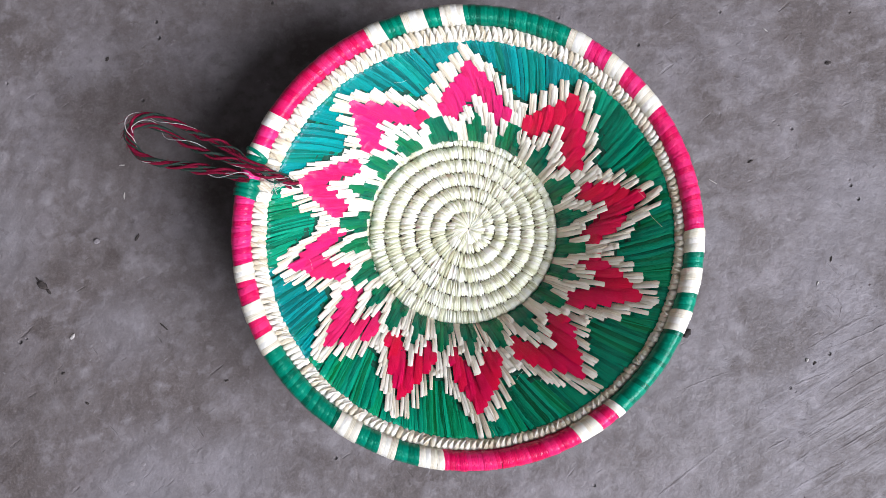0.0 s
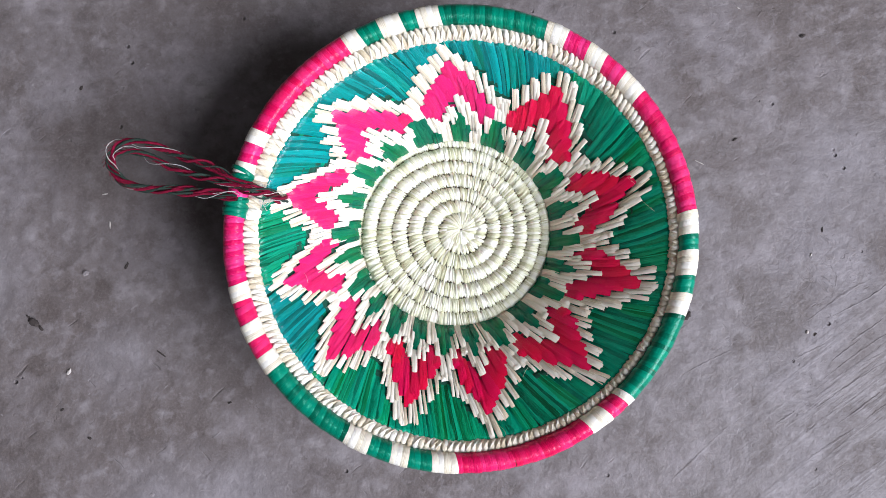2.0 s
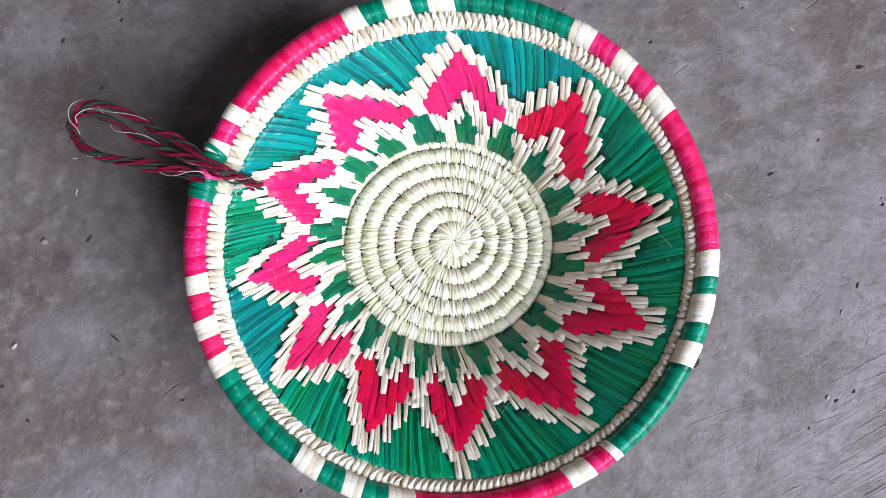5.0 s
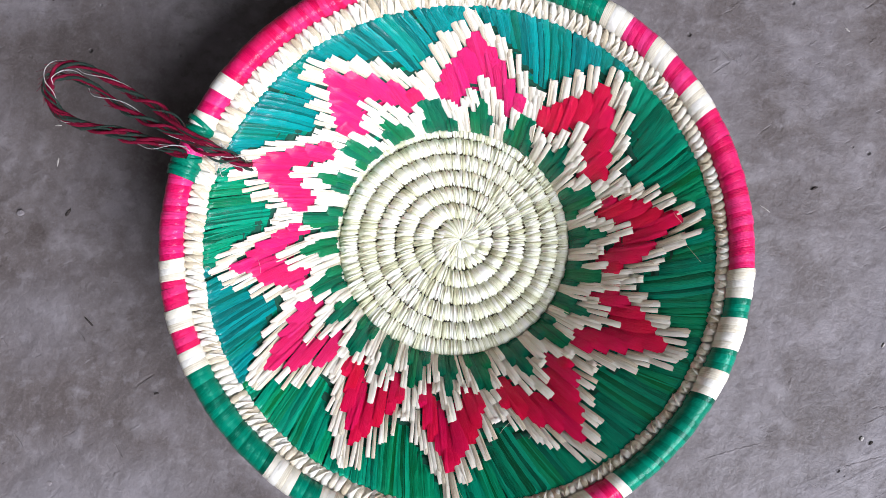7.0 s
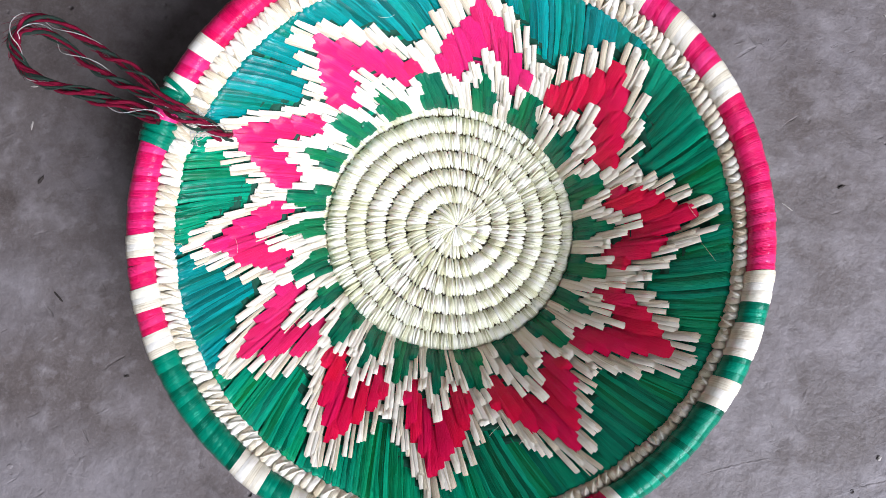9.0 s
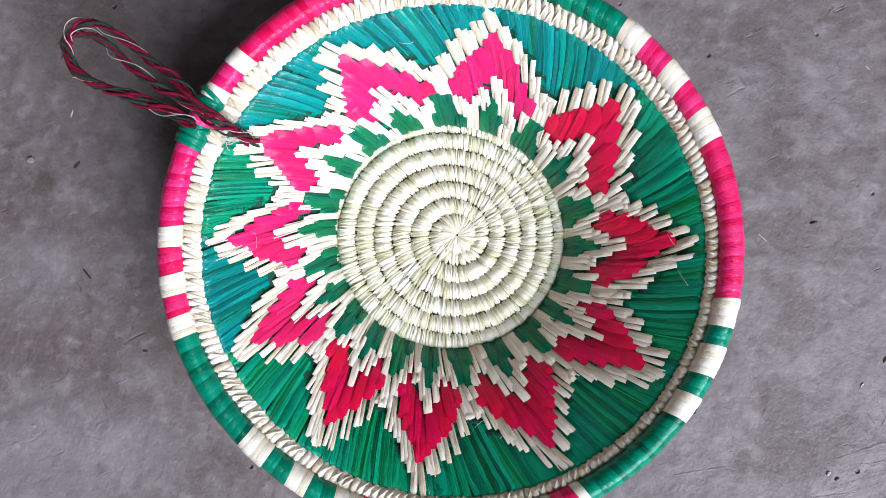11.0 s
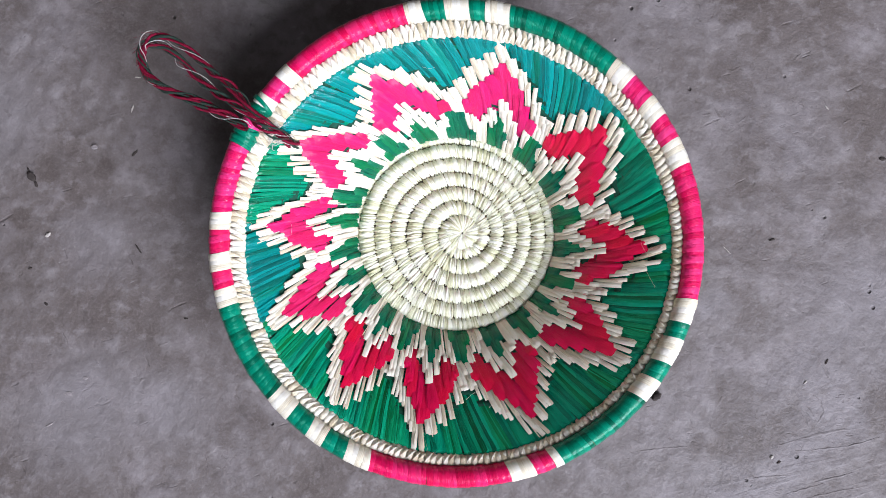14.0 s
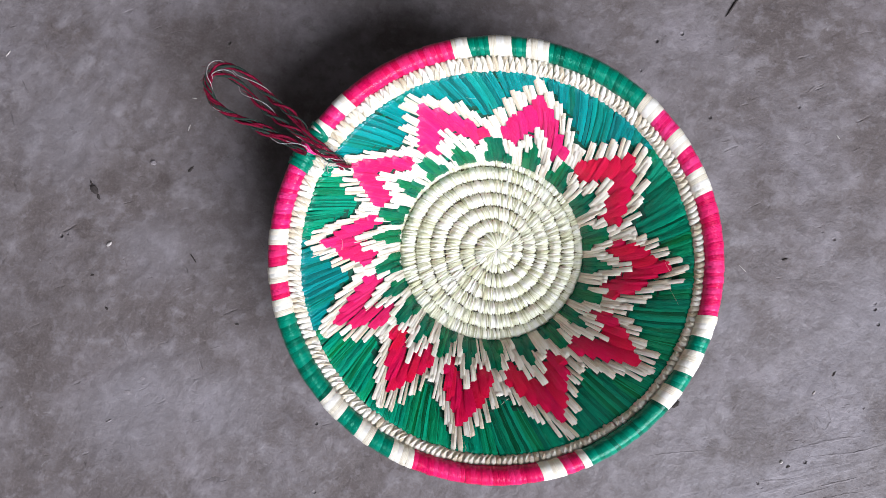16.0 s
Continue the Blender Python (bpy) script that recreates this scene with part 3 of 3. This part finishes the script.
CORD_B = [(-0.109, 0.032, 0.069), (-0.1118, 0.0328, 0.081), (-0.1163, 0.0338, 0.0885), (-0.122, 0.0349, 0.097), (-0.13, 0.0387, 0.097), (-0.1533, 0.0478, 0.0939), (-0.1735, 0.0557, 0.0912), (-0.1907, 0.0661, 0.0891), (-0.1993, 0.0686, 0.0881), (-0.2095, 0.0676, 0.0869), (-0.2108, 0.0617, 0.087), (-0.208, 0.0544, 0.0871), (-0.2019, 0.049, 0.0879), (-0.1866, 0.044, 0.0897), (-0.163, 0.0382, 0.0927), (-0.139, 0.0345, 0.0958), (-0.1315, 0.033, 0.0969)]


def make_loop():
    for points, phase in ((CORD_A, 0.0), (CORD_B, 1.4)):
        mid = smooth_path(points, 8)
        for n, (mat, rad, off, label, name) in enumerate(((YARN_RED, 0.00095, 0.0010, "dark red yarn", "yarn"), (YARN_DARK, 0.0009, 0.0010, "blackish green yarn", "yarn"), (YARN_RED, 0.0008, 0.0012, "dark red yarn", "yarn"), (YARN_DARK, 0.00055, 0.0014, "blackish green yarn", "yarn"), (YARN_WHITE, 0.0002, 0.0016, "thin white thread", "thread"))):
            b = Build()
            pts = []
            run = 0.0
            for i, p in enumerate(mid):
                t = (mid[min(i + 1, len(mid) - 1)] - mid[max(i - 1, 0)]).normalized()
                if i:
                    run += (p - mid[i - 1]).length
                x = t.cross(Vector((0, 0, 1))).normalized()
                y = x.cross(t)
                g = phase + n * 1.35 + run / 0.040 * 6.2832 + 0.8 * math.sin(run * 61 + phase + n)
                loose = off * (1.15 + 0.45 * math.sin(run * 43 + 2.1 * n + phase))
                pts.append(p + x * math.cos(g) * loose * 1.3 + y * math.sin(g) * loose)
            tube(b, pts, [rad * rng.uniform(0.8, 1.2) for _ in pts], 7, False, 0.003)
            b.part(name, mat, basket, label)


def make_knots():
    """Green binding where the loop is tied round the rim, and loose thread ends inside."""
    for mid, n in ((160.2, 4), (168.2, 6)):
        for j in range(n):
            b = Build()
            wrap(b, radians(mid + (j - n / 2) * 0.75), radians(1.0), rng.uniform(-0.02, 0.02), 0.0008 + rng.uniform(0, 0.0009))
            b.part("loop_binding", RIM_GREEN, basket, "dark green binding that ties the loop")
    b = Build()
    for _ in range(12):
        a, w = radians(164 + rng.uniform(-2.5, 2.5)), 1.02 + rng.uniform(-0.05, 0.03)
        a1, w1 = a + rng.uniform(-0.10, 0.06), w + rng.uniform(-0.16, 0.14)
        pts = []
        for i in range(7):
            q = i / 6
            p, nor, _, _ = wall(lerp(a, a1, q) + 0.02 * math.sin(q * 4 + w * 90), lerp(w, w1, q))
            pts.append(p + nor * (0.0030 + 0.0022 * math.sin(q * 2.8)))
        tube(b, pts, 0.00016, 5)
    b.part("thread_end", YARN_WHITE, basket, "loose white thread ends", "stuff")


def make_fray():
    """Short hairs that stand out from the yarn."""
    b = Build()
    for points in (CORD_A, CORD_B):
        mid = smooth_path(points, 8)
        for _ in range(130):
            i = rng.randrange(4, len(mid) - 10)
            d = (mid[i + 1] - mid[i]).normalized()
            out = Vector((rng.uniform(-1, 1), rng.uniform(-1, 1), rng.uniform(-0.3, 1))).normalized()
            n = rng.uniform(0.004, 0.011)
            p = mid[i] + out * 0.0012
            tube(b, [p, p + d * n * 0.4 + out * 0.0008, p + d * n * 0.8 + out * rng.uniform(0.001, 0.0026)], [0.00012, 0.0001, 0.00006], 4)
    b.part("fray", YARN_RED, basket, "frayed dark red yarn hairs", "stuff")


make_loop()
make_fray()
make_knots()


# ---- loose hairs on the weave ----
def make_hairs():
    b = Build()
    for _ in range(14):
        a, w = rng.uniform(0, 6.28), rng.uniform(0.05, 1.1)
        a1, w1 = a + rng.uniform(-0.08, 0.08), w + rng.uniform(-0.10, 0.16)
        rise = rng.uniform(0.001, 0.004)
        pts = []
        for i in range(7):
            q = i / 6
            p, nor, _, _ = wall(lerp(a, a1, q) + 0.008 * math.sin(q * 3 + a), lerp(w, w1, q))
            pts.append(p + nor * (0.002 + rise * math.sin(q * 2.6)))
        tube(b, pts, 0.00006, 4)
    b.part("loose_fibre", STRAW, basket, "fine loose straw hairs on the weave", "stuff")


make_hairs()


# ---- marks and litter on the floor ----
TROWEL = [
    [(0.247, -0.076), (0.278, -0.058), (0.303, -0.047)], [(0.232, -0.104), (0.248, -0.097), (0.269, -0.09)], [(0.277, -0.094), (0.305, -0.078)],
    [(0.288, -0.108), (0.304, -0.101)], [(0.247, -0.138), (0.276, -0.122), (0.304, -0.108)], [(0.283, -0.148), (0.302, -0.137)], [(0.25, -0.166), (0.274, -0.154)],
    [(0.137, -0.18), (0.153, -0.168), (0.188, -0.141)], [(0.154, -0.106), (0.173, -0.098), (0.192, -0.091)], [(0.218, -0.146), (0.235, -0.137)], [(0.235, -0.175), (0.25, -0.166)],
    [(0.260, -0.076), (0.296, -0.062), (0.319, -0.048)], [(0.262, -0.106), (0.290, -0.089)], [(0.255, -0.118), (0.283, -0.101), (0.312, -0.086)], [(0.262, -0.150), (0.300, -0.128)],
    [(-0.2271, -0.1432), (-0.2224, -0.1473)], [(-0.1924, -0.1499), (-0.1885, -0.1456)], [(0.1561, 0.1705), (0.1621, 0.1758)], [(0.1961, 0.1887), (0.2, 0.1959)], [(0.2, 0.1631), (0.2046, 0.161)],
    [(0.2399, 0.1545), (0.2444, 0.159)], [(0.204, 0.1501), (0.209, 0.1543)], [(0.1705, 0.1373), (0.1744, 0.1428)], [(0.1446, 0.1355), (0.1497, 0.1381)], [(0.2729, -0.0518), (0.2754, -0.0427)],
    [(-0.2675, 0.0274), (-0.259, 0.0325)], [(-0.1861, -0.1217), (-0.1789, -0.1172)], [(-0.1971, -0.157), (-0.1835, -0.1574)], [(0.206, -0.0508), (0.2037, -0.0603)],
]


def make_ridges():
    for line in TROWEL:
        pts = smooth_path([(x, y, 0) for x, y in line], 14)
        b = Build()
        rows, uvs = [], []
        wide = rng.uniform(0.0007, 0.0012)
        for i, p in enumerate(pts):
            d = (pts[min(i + 1, len(pts) - 1)] - pts[max(i - 1, 0)]).normalized()
            side = Vector((-d.y, d.x, 0))
            fade = math.sin(math.pi * (i + 0.5) / len(pts)) ** 0.6
            p = p + side * rng.uniform(-0.00035, 0.00035)
            h = 0.00055 * fade * rng.uniform(0.3, 1.0)
            w = wide * fade * rng.uniform(0.7, 1.3)
            rows.append((p - side * w, p + Vector((0, 0, h)), p + side * w * 0.7))
            uvs.append([(0, i * 0.1), (0.5, i * 0.1), (1, i * 0.1)])
        b.grid(rows, uvs)
        tagged(b.part("trowel_ridge", CONCRETE, None, "thin raised trowel ridge in the concrete"), category="floor", kind="structure")


make_ridges()


def crumb(name, x, y, length, width, height, turn, mat, label, category):
    """A small irregular bit lying on the floor."""
    bm = bmesh.new()
    bmesh.ops.create_icosphere(bm, subdivisions=2, radius=0.5)
    for v in bm.verts:
        k = 1 + 0.45 * noise.noise(v.co * 3.1 + Vector((x * 97, y * 131, 0)))
        v.co = Vector((v.co.x * length * k, v.co.y * width * k, max(v.co.z * height * k, -height * 0.35)))
    low = min(v.co.z for v in bm.verts)
    me = bpy.data.meshes.new(name)
    bm.to_mesh(me)
    bm.free()
    me.materials.append(mat)
    ob = new(name, me)
    ob.matrix_world = pose(x, y, -low - 0.0001, 0, 0, turn)
    return tagged(ob, label, category)


BITS = [
    ("soil_crumb", -0.3088, -0.0288, 0.0085, 0.0048, 0.0030, -38, SOIL), ("soil_crumb", -0.3040, -0.0335, 0.0050, 0.0020, 0.0014, -55, SOIL), ("soil_crumb", -0.3125, -0.0250, 0.0050, 0.0014, 0.0012, -50, SOIL),
    ("dry_twig", -0.2189, -0.0589, 0.0085, 0.0012, 0.0012, -40, SOIL), ("dry_twig", 0.1255, 0.2378, 0.0180, 0.0016, 0.0016, 72, SOIL), ("pale_chip", -0.2853, -0.0663, 0.0050, 0.0028, 0.0018, 55, CHIP),
    ("straw_bit", -0.2511, 0.0373, 0.0052, 0.0013, 0.0010, 88, CHIP), ("straw_bit", -0.2536, 0.0602, 0.0042, 0.0011, 0.0010, 8, CHIP), ("straw_bit", 0.1841, 0.0473, 0.0075, 0.0007, 0.0007, -30, CHIP),
    ("grit", -0.2700, 0.0035, 0.0046, 0.0040, 0.0022, 20, PEBBLE), ("soil_crumb", -0.2405, 0.0066, 0.0060, 0.0020, 0.0010, 60, SOIL), ("soil_crumb", -0.2674, 0.1410, 0.0038, 0.0026, 0.0012, 60, SOIL),
    ("soil_crumb", 0.2720, 0.1367, 0.0045, 0.0025, 0.0014, 10, SOIL), ("soil_crumb", 0.2120, 0.0625, 0.0045, 0.0016, 0.0012, 30, SOIL), ("pale_chip", 0.2480, -0.0832, 0.0030, 0.0022, 0.0014, 60, CHIP),
    ("soil_crumb", 0.2536, -0.0852, 0.0030, 0.0015, 0.0010, 40, SOIL), ("soil_crumb", 0.1617, -0.0637, 0.0070, 0.0055, 0.0035, 50, SOIL), ("soil_crumb", 0.2684, -0.0099, 0.0038, 0.0013, 0.0010, 75, SOIL), ("pale_chip", 0.2578, -0.0274, 0.0034, 0.0013, 0.0010, 62, CHIP), ("pale_chip", -0.2305, -0.1578, 0.0036, 0.0026, 0.0006, 30, PEBBLE), ("straw_bit", -0.2462, -0.1961, 0.0060, 0.0012, 0.0008, 40, PEBBLE), ("straw_bit", 0.2264, 0.1621, 0.0040, 0.0010, 0.0008, -35, CHIP),
    ("soil_crumb", -0.2727, -0.1143, 0.0032, 0.0018, 0.0010, -30, SOIL), ("soil_crumb", -0.2912, -0.0928, 0.0032, 0.0016, 0.0010, 30, SOIL), ("straw_bit", -0.4065, 0.0550, 0.0060, 0.0010, 0.0008, 70, CHIP),
    ("pale_chip", -0.2389, -0.1714, 0.0050, 0.0035, 0.0006, 10, PEBBLE), ("grit", 0.166, 0.052, 0.0022, 0.0018, 0.0012, 0, CHIP), ("soil_crumb", -0.172, -0.098, 0.0030, 0.0014, 0.0010, 15, SOIL),
]
WORDS = {
    "soil_crumb": ("dark crumb of dry soil on the concrete floor", "dirt"), "dry_twig": ("short dark dry twig lying on concrete", "twig"),
    "pale_chip": ("small pale chip of plaster on concrete floor", "chip"), "straw_bit": ("tiny whitish straw splinter on concrete floor", "straw"),
    "grit": ("small grey grain of grit on concrete", "grit"),
}
for name, x, y, length, width, height, turn, mat in BITS:
    label, category = WORDS[name]
    tagged(crumb(name, x, y, length, width, height, turn, mat, label, category), group="litter on the floor")
